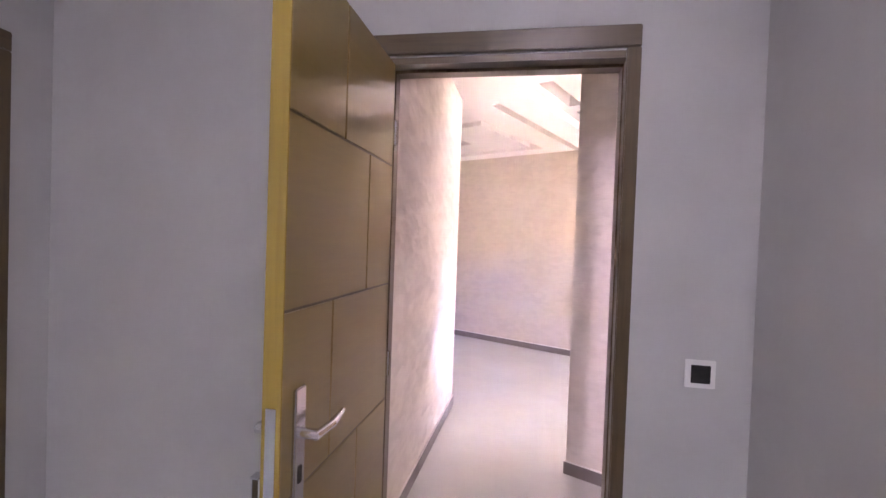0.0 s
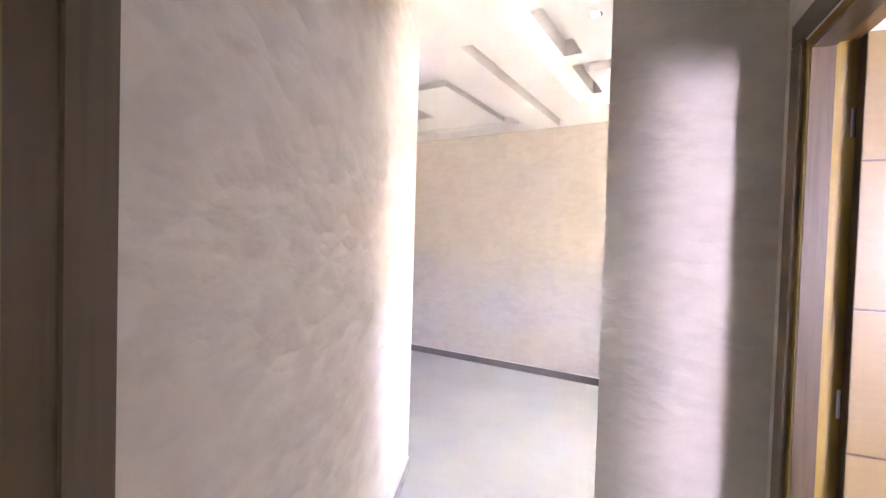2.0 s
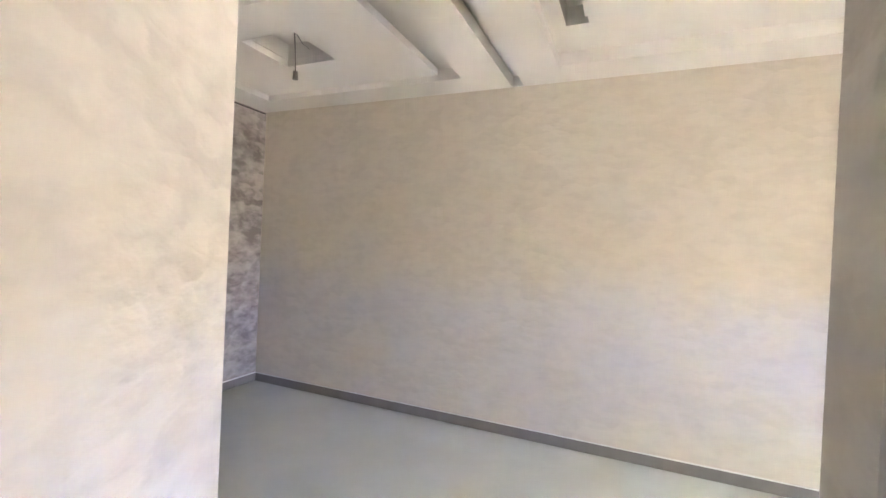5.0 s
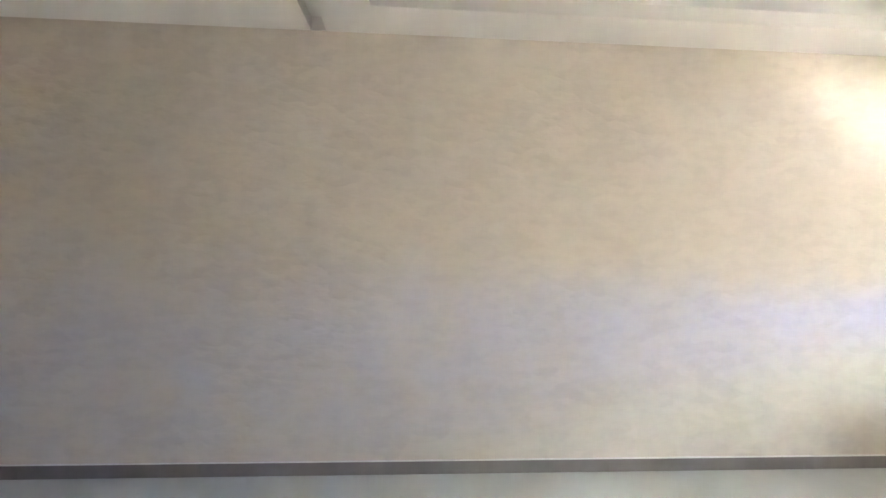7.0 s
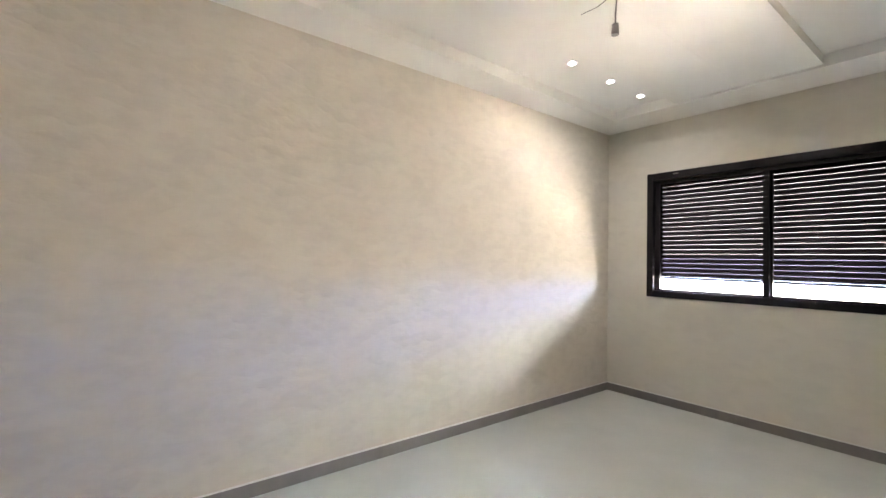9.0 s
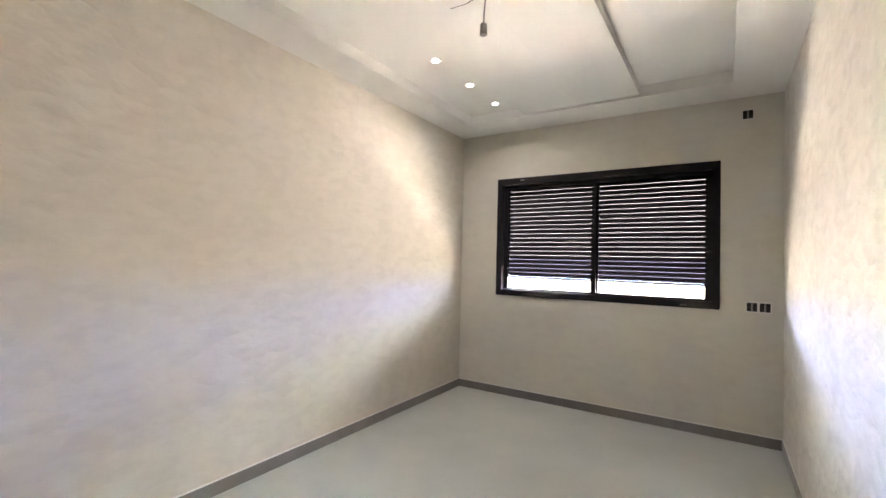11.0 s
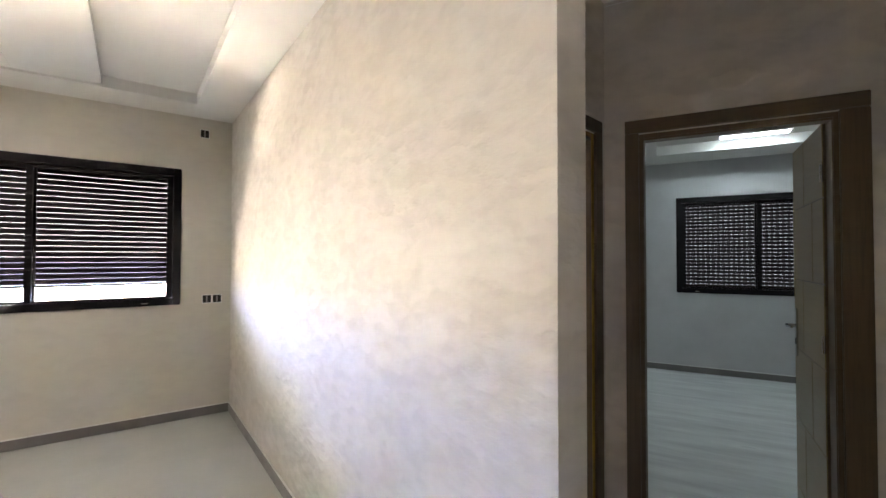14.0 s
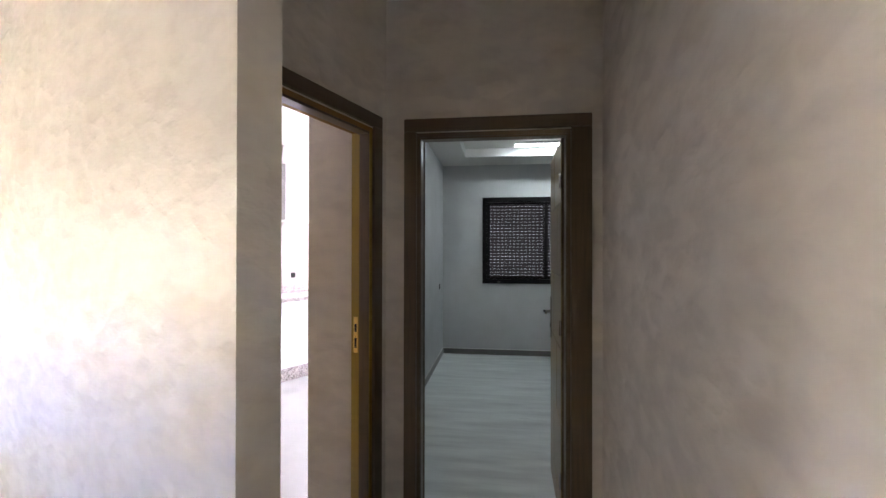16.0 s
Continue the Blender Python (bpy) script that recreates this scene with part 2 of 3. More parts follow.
def cyl(bm, r, p0, p1, n=16, r2=None):
    p0, p1 = Vector(p0), Vector(p1)
    d = p1 - p0
    m = Matrix.Translation((p0 + p1) / 2) @ d.to_track_quat("Z", "Y").to_matrix().to_4x4()
    bmesh.ops.create_cone(bm, cap_ends=True, segments=n, radius1=r, radius2=r if r2 is None else r2, depth=d.length, matrix=m)


def prism(bm, pts, z0, z1):
    lo = [bm.verts.new((p[0], p[1], z0)) for p in pts]
    hi = [bm.verts.new((p[0], p[1], z1)) for p in pts]
    bm.faces.new(lo[::-1])
    bm.faces.new(hi)
    for i in range(len(pts)):
        j = (i + 1) % len(pts)
        bm.faces.new((lo[i], lo[j], hi[j], hi[i]))


def mesh_object(name, bm, mat, bevel=0.0, matrix=None, smooth=False):
    bmesh.ops.recalc_face_normals(bm, faces=bm.faces)
    if bevel:
        bmesh.ops.bevel(bm, geom=list(bm.edges), offset=bevel, segments=2, affect="EDGES", clamp_overlap=True)
    me = bpy.data.meshes.new(name)
    bm.to_mesh(me)
    bm.free()
    me.materials.append(mat)
    if smooth:
        for p in me.polygons:
            p.use_smooth = True
    ob = new(name, me)
    if matrix is not None:
        ob.matrix_world = matrix
    return ob


def part(name, bm, mat, parent, label="", bevel=0.0, smooth=False, matrix=None):
    ob = mesh_object(name, bm, mat, bevel, None, smooth)
    ob.parent = parent
    if matrix is not None:
        ob.matrix_basis = matrix
    if label:
        tagged(ob, label)
    return ob


def boxes(*dims):
    bm = bmesh.new()
    for d in dims:
        box(bm, *d)
    return bm


def thing(name, m, label, category, group="", kind=""):
    ob = new(name)
    ob.empty_display_size = 0.05
    ob.matrix_world = m
    return tagged(ob, label, category, group, kind)


def structure(name, bm, mat, label="", category="", bevel=0.0, matrix=None):
    return tagged(mesh_object(name, bm, mat, bevel, matrix), label, category or name.split("_")[0], kind="structure")


def wall(name, m, length, z1, thick, mat, label, openings=()):
    """A wall in the frame m: its face on local y = 0, its body behind it, with openings (x0, x1, z0, z1) right through."""
    bm = bmesh.new()
    x = 0.0
    for x0, x1, a, b in sorted(openings):
        if x0 > x:
            box(bm, x, x0, -thick, 0, 0, z1)
        if a > 0:
            box(bm, x0, x1, -thick, 0, 0, a)
        box(bm, x0, x1, -thick, 0, b, z1)
        x = x1
    box(bm, x, length, -thick, 0, 0, z1)
    bmesh.ops.remove_doubles(bm, verts=bm.verts, dist=1e-5)
    bmesh.ops.transform(bm, matrix=m, verts=bm.verts)
    return structure(name, bm, mat, label, "wall")


def between(p, q, flip=False):
    """A wall frame from p to q; its face looks to the left of that way, or to the right."""
    ex = (Vector(q) - Vector(p)).normalized()
    ey = Vector((-ex.y, ex.x, 0))
    if flip:
        m = Matrix.Identity(4)
        m.col[0][:3], m.col[1][:3], m.col[2][:3], m.col[3][:3] = ex, -ey, UP, p
        return m
    return frame_matrix(p, ex, ey)


def baseboard(p, q, flip=False, gaps=()):
    """Grey skirting tile with a white grout bead on top; gaps are stretches left out."""
    m = between(p, q, flip)
    length = (Vector(q) - Vector(p)).length
    cuts, x = [], 0.0
    for g0, g1 in sorted(gaps):
        cuts.append((x, g0))
        x = g1
    cuts.append((x, length))
    bm, bg = bmesh.new(), bmesh.new()
    for s, e in cuts:
        if e - s > 0.02:
            box(bm, s, e, 0.0, 0.011, 0.001, 0.078)
            box(bg, s, e, 0.0, 0.008, 0.078, 0.086)
    for b in (bm, bg):
        bmesh.ops.transform(b, matrix=m, verts=b.verts)
    base = structure("baseboard", bm, M_BASE, "grey-brown ceramic skirting tiles along the wall", "baseboard")
    part("grout_bead", bg, M_GROUT, base, "thin white grout bead")
    return base


# ---- structure: salon ----
X_END, Y_PART, X_CAP = -7.503, -2.812, -3.884
TH = 0.101
wall("wall_long", between((0.25, 0, 0), (X_END - 0.2, 0, 0)), 0.25 - X_END + 0.2, 3.0, 0.2, M_SALON, "beige pearl-plastered long salon wall")
WY0, WY1, WZ0, WZ1 = -2.4045, -0.425, 1.018, 2.223
wall("wall_window", between((0, Y_PART, 0), (0, 0, 0)), -Y_PART, 3.0, 0.25, M_WINWALL, "smooth beige plastered salon wall with the window", [(WY0 - Y_PART, WY1 - Y_PART, WZ0, WZ1)])
wall("wall_partition", between((X_CAP, Y_PART, 0), (0.25, Y_PART, 0)), 0.25 - X_CAP, 3.0, TH, M_PARTITION, "thin pearl-plastered partition ending free in the hall")
wall("wall_end", between((X_END, 0, 0), (X_END, CL.y, 0)), -CL.y, 3.0, 0.2, M_FEATURE, "dark grey mottled plaster feature wall of the salon")
wall("wall_salon_back", between((X_END - 0.2, CL.y, 0), CL + Vector((-0.16, 0, 0))), CL.x - 0.16 - X_END + 0.2, 3.0, 0.12, M_SALON, "beige plastered back wall of the salon")

# ---- structure: hall ----
hl_len = (CL - HL0).length
wall("wall_hall_left", between(CL, HL0), hl_len, 3.0, 0.16, M_HALL, "trowelled pearl-plaster hall wall")
D0, D1, DZ = 0.090, 0.878, 2.066
A_STUB = 1.468                           # kitchen end of the bedroom door wall
wall("wall_bedroom_door", between(hall(A_STUB, 0), hall(-1.55, 0), True), A_STUB + 1.55, 3.0, 0.10, M_HALL, "plastered hall wall with the bedroom doorway", [(A_STUB - D1, A_STUB - D0, 0, DZ)])
K0, K1 = 0.127, 1.020
wall("wall_kitchen_door", between(C0, AB + KD * 0.0), KLEN, 3.0, 0.11, M_HALL, "plastered hall wall with the kitchen doorway", [(K0, K1, 0, DZ)])

# ---- structure: bedroom ----
BB, BA0, BA1 = -3.92, -1.23, 1.24
wall("wall_bedroom_right", between(hall(BA1, BB - 0.2), hall(BA1, -0.10)), -0.10 - BB + 0.2, 3.0, A_STUB - BA1, M_BED, "pale painted bedroom side wall")
wall("wall_bedroom_left", between(hall(BA0, -0.10), hall(BA0, BB)), -0.10 - BB, 3.0, 0.12, M_BED, "pale painted bedroom side wall")
BW0, BW1 = -1.05, 0.68
wall("wall_bedroom_window", between(hall(BA1, BB), hall(BA0 - 0.12, BB), True), BA1 - BA0 + 0.12, 3.0, 0.2, M_BED, "pale painted bedroom wall with the window", [(BA1 - BW1, BA1 - BW0, 1.00, 2.205)])
# the bedroom's face of the doorway wall is painted like the bedroom
for a0, a1, z0, z1 in ((BA0, D0, 0, 2.9), (D1, BA1, 0, 2.9), (D0, D1, DZ, 2.9)):
    structure("wall_bedroom_lining", boxes((a0, a1, -0.104, -0.10, z0, z1)), M_BED, "pale painted bedroom face of the doorway wall", "wall", matrix=HM)

# ---- structure: kitchen ----
wall("wall_kitchen_window", between((KX, KY, 0), (KX, -2.913, 0)), -2.913 - KY, 3.0, 0.2, M_KITCHEN_WALL, "pale kitchen outer wall with a glazed balcony door", [(0.16, 0.94, 0.08, 2.28)])
wall("wall_kitchen_far", between(hall(3.3, KB), hall(A_STUB, KB), True), 3.3 - A_STUB, 3.0, 0.2, M_KITCHEN_WALL, "pale kitchen end wall")

# ---- floors and ceilings ----
bm = bmesh.new()
prism(bm, [(-7.9, 0.2), (0.25, 0.2), (0.25, -7.2), (-0.2, -9.6), (-3.6, -9.6), (-6.2, -4.9), (-7.9, -2.5)], -0.12, 0.0)
structure("floor", bm, M_FLOOR, "pale grey polished porcelain floor", "floor")
structure("floor_bedroom", boxes((BA0, BA1, BB, -0.06, -0.02, 0.004)), M_BEDFLOOR, "grey wood-look bedroom floor tiles", "floor", matrix=HM)
ground = structure("ground", boxes((-300, 300, -300, 300, -3.6, -3.4)), M_GROUND, "dusty ground outside, one storey below", "ground")
structure("ceiling_hall", boxes((-6.4, 0.4, -8.2, -2.913, HALL_H, HALL_H + 0.12)), M_PLASTER, "white plaster ceiling of hall and kitchen", "ceiling")
structure("ceiling_bedroom_border", boxes((BA0, BA1, BB, BB + 0.55, 2.66, 2.768), (BA0, BA1, -0.64, -0.104, 2.66, 2.768), (BA0, BA0 + 0.36, BB + 0.55, -0.64, 2.66, 2.768), (BA1 - 0.36, BA1, BB + 0.55, -0.64, 2.66, 2.768)), M_PLASTER, "white plaster ceiling border of the bedroom", "ceiling", matrix=HM)
structure("ceiling_bedroom", boxes((BA0 - 0.1, BA1 + 0.1, BB - 0.1, 0.0, 2.768, 2.774)), M_PLASTER, "white plaster bedroom ceiling", "ceiling", matrix=HM)


def plane_with_holes(bm, x0, x1, y0, y1, z0, z1, holes):
    xs = sorted({x0, x1, *[h[0] for h in holes], *[h[1] for h in holes]})
    ys = sorted({y0, y1, *[h[2] for h in holes], *[h[3] for h in holes]})
    for i in range(len(xs) - 1):
        for j in range(len(ys) - 1):
            cx, cy = (xs[i] + xs[i + 1]) / 2, (ys[j] + ys[j + 1]) / 2
            if not any(h[0] < cx < h[1] and h[2] < cy < h[3] for h in holes):
                box(bm, xs[i], xs[i + 1], ys[j], ys[j + 1], z0, z1)
    bmesh.ops.remove_doubles(bm, verts=bm.verts, dist=1e-5)


# the salon's stepped plaster ceiling: border, two trays, a groove between them
LT = (-7.187, -5.283, -1.880, -0.287)
GR = (-4.966, -4.872, -2.195, -0.001)
RT = (-4.574, -0.400, -2.475, -0.300)
NICHE = (-6.500, -6.060, -1.215, -0.785)
PZ = H + 0.034
bm = bmesh.new()
plane_with_holes(bm, X_END, 0.0, -2.913, 0.0, H, H + 0.085, [LT, GR, RT])
box(bm, X_END - 0.2, 0.25, -2.913, 0.2, H + 0.20, H + 0.26)
plane_with_holes(bm, X_END, 0.0, -2.913, 0.0, H + 0.085, H + 0.20, [(-4.475, -4.345, -1.36, -0.66), (-4.475, -4.345, -2.26, -1.55), NICHE])
# hanging panels inside the trays
plane_with_holes(bm, -7.150, -5.470, -1.540, -0.312, PZ, H + 0.083, [NICHE])
box(bm, -4.345, -0.400, -1.360, -0.866, H + 0.018, H + 0.083)
box(bm, -3.30, -0.400, -1.850, -1.361, H + 0.018, H + 0.083)
structure("ceiling", bm, M_PLASTER, "white stepped plaster ceiling with two trays and a groove", "ceiling")

# near-black strip on the wall face paints the gap's shade; nothing is recessed
structure("trim", boxes((X_END, X_END + 0.003, -2.30, -0.01, H - 0.022, H - 0.012)), M_DARKHOLE, "dark strip painting the shade of a gap atop the feature wall", "trim")

# ---- skirting ----
baseboard((0, 0, 0), (X_END, 0, 0))
baseboard((0, Y_PART, 0), (0, 0, 0))
baseboard((X_CAP, Y_PART, 0), (0, Y_PART, 0))
baseboard((X_CAP, Y_PART - TH, 0), (X_CAP, Y_PART, 0))
baseboard((AB.x, Y_PART - TH, 0), (X_CAP - 0.011, Y_PART - TH, 0))
baseboard((X_END, 0, 0), (X_END, CL.y, 0))
baseboard(CL, HL0)
baseboard(C0, AB, False, [(0.0, 1.125)])
baseboard(hall(BA1, BB), hall(BA1, -0.104))
baseboard(hall(BA0, BB), hall(BA1, BB))
baseboard(hall(1.235, -0.104), hall(0.98, -0.104))
baseboard(hall(-0.02, -0.104), hall(BA0, -0.104))


# ---- things: doors ----
def door_frame(name, m, x0, x1, top, depth, label, cl=0.072, cr=0.072, lining=None):
    """Casings on both faces and a rebated lining; local x along the wall, y = 0 on the hall face, -depth on the room face."""
    t = thing(name, m, label, "door frame", kind="structure")
    ct = 0.015
    for y0, y1 in ((0.0, ct), (-depth - ct, -depth)):
        part("casing", boxes((x0 - cl, x0 + 0.004, y0, y1, 0.002, top + 0.004)), M_CASING, t, bevel=0.003)
        back = 0.024 if lining and y1 < 0 else 0.0
        part("casing", boxes((x1 - 0.004 - back, x1 + cr - 2 * back, y0, y1, 0.002, top + 0.004)), M_CASING, t, bevel=0.003)
        part("casing_head", boxes((x0 - cl, x1 + cr - 2 * back, y0, y1, top + 0.005, top + 0.072)), M_CASING_X, t, bevel=0.003)
    lt = 0.022
    lining = lining or M_JAMB
    part("jamb", boxes((x0, x0 + lt, -depth, 0, 0.002, top)), lining, t, "varnished wooden jamb")
    part("jamb", boxes((x1 - lt, x1, -depth, 0, 0.002, top)), lining, t, "varnished wooden jamb")
    part("head_lining", boxes((x0 + lt, x1 - lt, -depth, 0, top - lt, top)), M_CASING_X if lining is M_CASING else M_WOOD_X, t)
    sd = 0.050
    part("door_stop", boxes((x0 + lt, x0 + lt + 0.004, -depth + sd, -0.004, 0.002, top - lt)), M_CASING, t)
    part("door_stop", boxes((x1 - lt - 0.004, x1 - lt, -depth + sd, -0.004, 0.002, top - lt)), M_CASING, t)
    part("door_stop", boxes((x0 + lt + 0.004, x1 - lt - 0.004, -depth + sd, -0.004, top - lt - 0.010, top - lt)), M_CASING_X, t)
    return t


def lever(parent, x, z, y, out, along):
    """Long-plate lever handle on the face y; out is +1 or -1, along the way the lever points."""
    bm = boxes((x - 0.021, x + 0.021, min(y, y + out * 0.009), max(y, y + out * 0.009), z - 0.17, z + 0.095))
    plate = part("handle_plate", bm, M_CHROME, parent, "brushed chrome handle plate", bevel=0.003)
    part("keyhole", boxes((x - 0.006, x + 0.006, y + out * 0.0095 - 0.0015, y + out * 0.0095 + 0.0015, z - 0.105, z - 0.07)), M_DARKHOLE, plate)
    bm = bmesh.new()
    cyl(bm, 0.011, (x, y + out * 0.006, z), (x, y + out * 0.050, z))
    cyl(bm, 0.0095, (x - along * 0.008, y + out * 0.046, z), (x + along * 0.06, y + out * 0.052, z))
    cyl(bm, 0.0095, (x + along * 0.058, y + out * 0.052, z), (x + along * 0.125, y + out * 0.046, z + 0.004), r2=0.006)
    part("handle", bm, M_CHROME, parent, "chrome lever handle", smooth=False)


def door_leaf(name, m, width, height, label):
    """Hinge on local x = 0, leaf along +x, thickness along y from 0 to -0.04; six rows of grooved panels on both faces."""
    t = thing(name, m, label, "door")
    core = part("leaf", boxes((0.0, width, -0.0355, -0.0045, 0.008, height)), M_CASING, t)
    edge = part("edge_band", boxes((width, width + 0.004, -0.04, 0.0, 0.008, height)), M_JAMB, t, "yellow varnished edge")
    splits = (0.64, 0.36, 0.62, 0.34, 0.68, 0.41)
    rows = (0.008, 0.160, 0.545, 0.932, 1.318, 1.710, height)
    g = 0.0032
    for face in (0, 1):
        y0, y1 = ((-0.0045, 0.0), (-0.04, -0.0355))[face]
        for r in range(6):
            cut = width * (1 - splits[r])
            for s, e in ((0.0, cut), (cut, width)):
                bm = boxes((s + (g if s else 0), e - (g if e < width else 0), y0, y1, rows[r] + (g if r else 0), rows[r + 1] - (g if r < 5 else 0)))
                part("panel", bm, M_WOOD if (r + face) % 2 else M_WOOD, t, bevel=0.001)
    hx = width - 0.06
    lever(t, hx, 1.06, 0.0, 1, -1)
    lever(t, hx, 1.06, -0.04, -1, -1)
    part("lock_plate", boxes((width + 0.004, width + 0.006, -0.031, -0.009, 0.92, 1.13)), M_CHROME, t, "steel lock front plate")
    bm = bmesh.new()
    cyl(bm, 0.004, (hx, -0.049, 0.955), (hx, -0.078, 0.955), 8)
    box(bm, hx - 0.012, hx + 0.012, -0.098, -0.078, 0.953, 0.957)
    key = part("key", bm, M_CHROME, t, "small steel key in the lock")
    bm = boxes((hx - 0.010, hx + 0.010, -0.095, -0.093, 0.885, 0.95))
    part("hanging_key", bm, M_CHROME, key)
    for z in (0.25, 1.05, 1.82):
        bm = bmesh.new()
        cyl(bm, 0.007, (-0.004, 0.004, z - 0.04), (-0.004, 0.004, z + 0.04), 10)
        part("hinge", bm, M_CHROME, t)
    return t


door_frame("door_frame_bedroom", HM, D0, D1, DZ, 0.104, "dark varnished wooden frame of the bedroom doorway", 0.098, 0.062, M_CASING)
leaf_w = 0.630
hinge_at = hall(D0 + 0.036, -0.104 - 0.001)
lm = frame_matrix(hinge_at, -EB, EA)
lm = lm @ pose(0, 0, 0, 0, 0, -1.8)
door_leaf("bedroom_door", lm, leaf_w, 2.045, "open varnished wooden door with grooved panels and chrome lever")

door_frame("door_frame_kitchen", KM, K0, K1, DZ, 0.11, "dark varnished wooden frame of the kitchen doorway")
kl = C0 + KD * (K1 - 0.030) + KN * 0.108
# mirrored swing: the face seen from the doorway looks back along the wall
km = Matrix.Translation(kl) @ Matrix(((KN.x, KD.x, 0, 0), (KN.y, KD.y, 0, 0), (0, 0, 1, 0), (0, 0, 0, 1)))
door_leaf("kitchen_door", km, K1 - K0 - 0.062, 2.045, "open varnished wooden kitchen door catching the daylight")
lf = frame_matrix(hall(BA0, -0.245), -EB, EA)
door_frame("door_frame_side", lf @ pose(0, 0.002, 0), 0.08, 0.86, DZ, 0.06, "varnished wooden frame of a shut side door")
sdm = thing("side_door", lf, "shut varnished wooden door in the bedroom side wall", "door")
part("leaf", boxes((0.104, 0.836, 0.0, 0.004, 0.008, 2.05)), M_WOOD, sdm)
# strike plate let into the jamb beside the bedroom
sp = thing("strike_plate", KM, "brass strike plate screwed to the kitchen door jamb", "strike plate")
xs = K0 + 0.022
part("plate", boxes((xs, xs + 0.002, -0.095, -0.070, 0.94, 1.12)), M_BRASS, sp)
part("latch_hole", boxes((xs + 0.0021, xs + 0.0026, -0.089, -0.076, 1.045, 1.085)), M_DARKHOLE, sp)
part("bolt_hole", boxes((xs + 0.0021, xs + 0.0026, -0.089, -0.076, 0.965, 1.015)), M_DARKHOLE, sp)


# ---- things: windows ----
def sliding_window(name, m, w, z0, z1, gap, label, dim):
    """Black two-sash sliding window and its roller shutter; local x along the wall, y into the room, shutter behind."""
    t = thing(name, m, label, "window")
    fw, y0, y1 = 0.062, -0.07, 0.012
    part("frame_side", boxes((0, fw, y0, y1, z0, z1)), M_BLACK, t, bevel=0.004)
    part("frame_side", boxes((w - fw, w, y0, y1, z0, z1)), M_BLACK, t, bevel=0.004)
    part("frame_head", boxes((fw, w - fw, y0, y1, z1 - fw - 0.008, z1)), M_BLACK, t, bevel=0.004)
    part("frame_sill", boxes((fw, w - fw, y0, y1, z0, z0 + fw)), M_BLACK, t, bevel=0.004)
    half = w / 2
    for k, (s, e, ya) in enumerate(((fw, half + 0.03, -0.034), (half - 0.03, w - fw, -0.062))):
        sash = part("sash", boxes((s, s + 0.045, ya, ya + 0.024, z0 + fw, z1 - fw - 0.008), (e - 0.045, e, ya, ya + 0.024, z0 + fw, z1 - fw - 0.008), (s + 0.045, e - 0.045, ya, ya + 0.024, z0 + fw, z0 + fw + 0.018), (s + 0.045, e - 0.045, ya, ya + 0.024, z1 - fw - 0.04, z1 - fw - 0.008)), M_BLACK, t, bevel=0.002)
        pane = part("pane", boxes((s + 0.040, e - 0.040, ya + 0.009, ya + 0.014, z0 + fw + 0.014, z1 - fw - 0.036)), M_GLASS, sash)
        pane.visible_shadow = False
    part("maker_mark", boxes((w * 0.12, w * 0.12 + 0.045, y1, y1 + 0.001, z0 + 0.018, z0 + 0.027)), M_CHROME, t)
    part("maker_mark", boxes((w * 0.85, w * 0.85 + 0.045, y1, y1 + 0.001, z1 - 0.03, z1 - 0.022)), M_CHROME, t)
    sh = thing("roller_shutter", m, "dark brown aluminium roller shutter lowered almost to the sill" if gap > 0.05 else "dark roller shutter lowered to the sill", "shutter")
    ys = -0.15
    part("guide", boxes((0.0, 0.075, ys - 0.02, -0.075, z0, z1)), M_BLACK, sh)
    part("guide", boxes((w - 0.075, w, ys - 0.02, -0.075, z0, z1)), M_BLACK, sh)
    part("shutter_box", boxes((0.075, w - 0.075, ys - 0.05, -0.075, z1 - 0.065, z1)), M_BLACK, sh)
    zb = z0 + fw + gap
    pitch = 0.0445
    n = int((z1 - 0.07 - zb) / pitch) + 1
    slat = None
    links = bmesh.new()
    for i in range(n):
        z = zb + i * pitch
        if z + pitch > z1 - 0.03:
            break
        if slat is None:
            bm = bmesh.new()
            prof = [(0.0, 0.0), (0.006, 0.006), (0.008, 0.020), (0.006, 0.034), (0.0, pitch - dim), (-0.003, pitch - dim), (-0.003, 0.0)]
            rows = [[bm.verts.new((x, ys + p[0], p[1])) for p in prof] for x in (0.07, w - 0.07)]
            k = len(prof)
            for q in range(k):
                bm.faces.new((rows[0][q], rows[0][(q + 1) % k], rows[1][(q + 1) % k], rows[1][q]))
            bm.faces.new(rows[0])
            bm.faces.new(rows[1][::-1])
            slat = part("slat", bm, M_SLAT, sh)
            slat.location.z = z
        else:
            s2 = slat.copy()
            scene.collection.objects.link(s2)
            s2.parent = sh
            s2.location.z = z
        if i and gap < 0.05:
            x = 0.07 + 0.055
            while x < w - 0.08:
                box(links, x, x + 0.028, ys - 0.002, ys - 0.001, z - dim - 0.0005, z + 0.0005)
                x += 0.055
    if gap < 0.05:
        tagged(part("slat_links", links, M_SLAT, sh), kind="stuff")
    else:
        links.free()
    if gap > 0.05:
        # unseen sheet, added so the slits don't show the panels at full strength
        part("slit_dimmer", boxes((0.05, w - 0.05, ys - 0.052, ys - 0.050, zb + 0.030, z1)), M_FILM, sh, "unseen dark sheet added to dim the glow between the slats")
        part("bottom_bar", boxes((0.07, w - 0.07, ys - 0.006, ys + 0.008, zb - 0.022, zb - 0.001)), M_SLAT, sh)
    return t


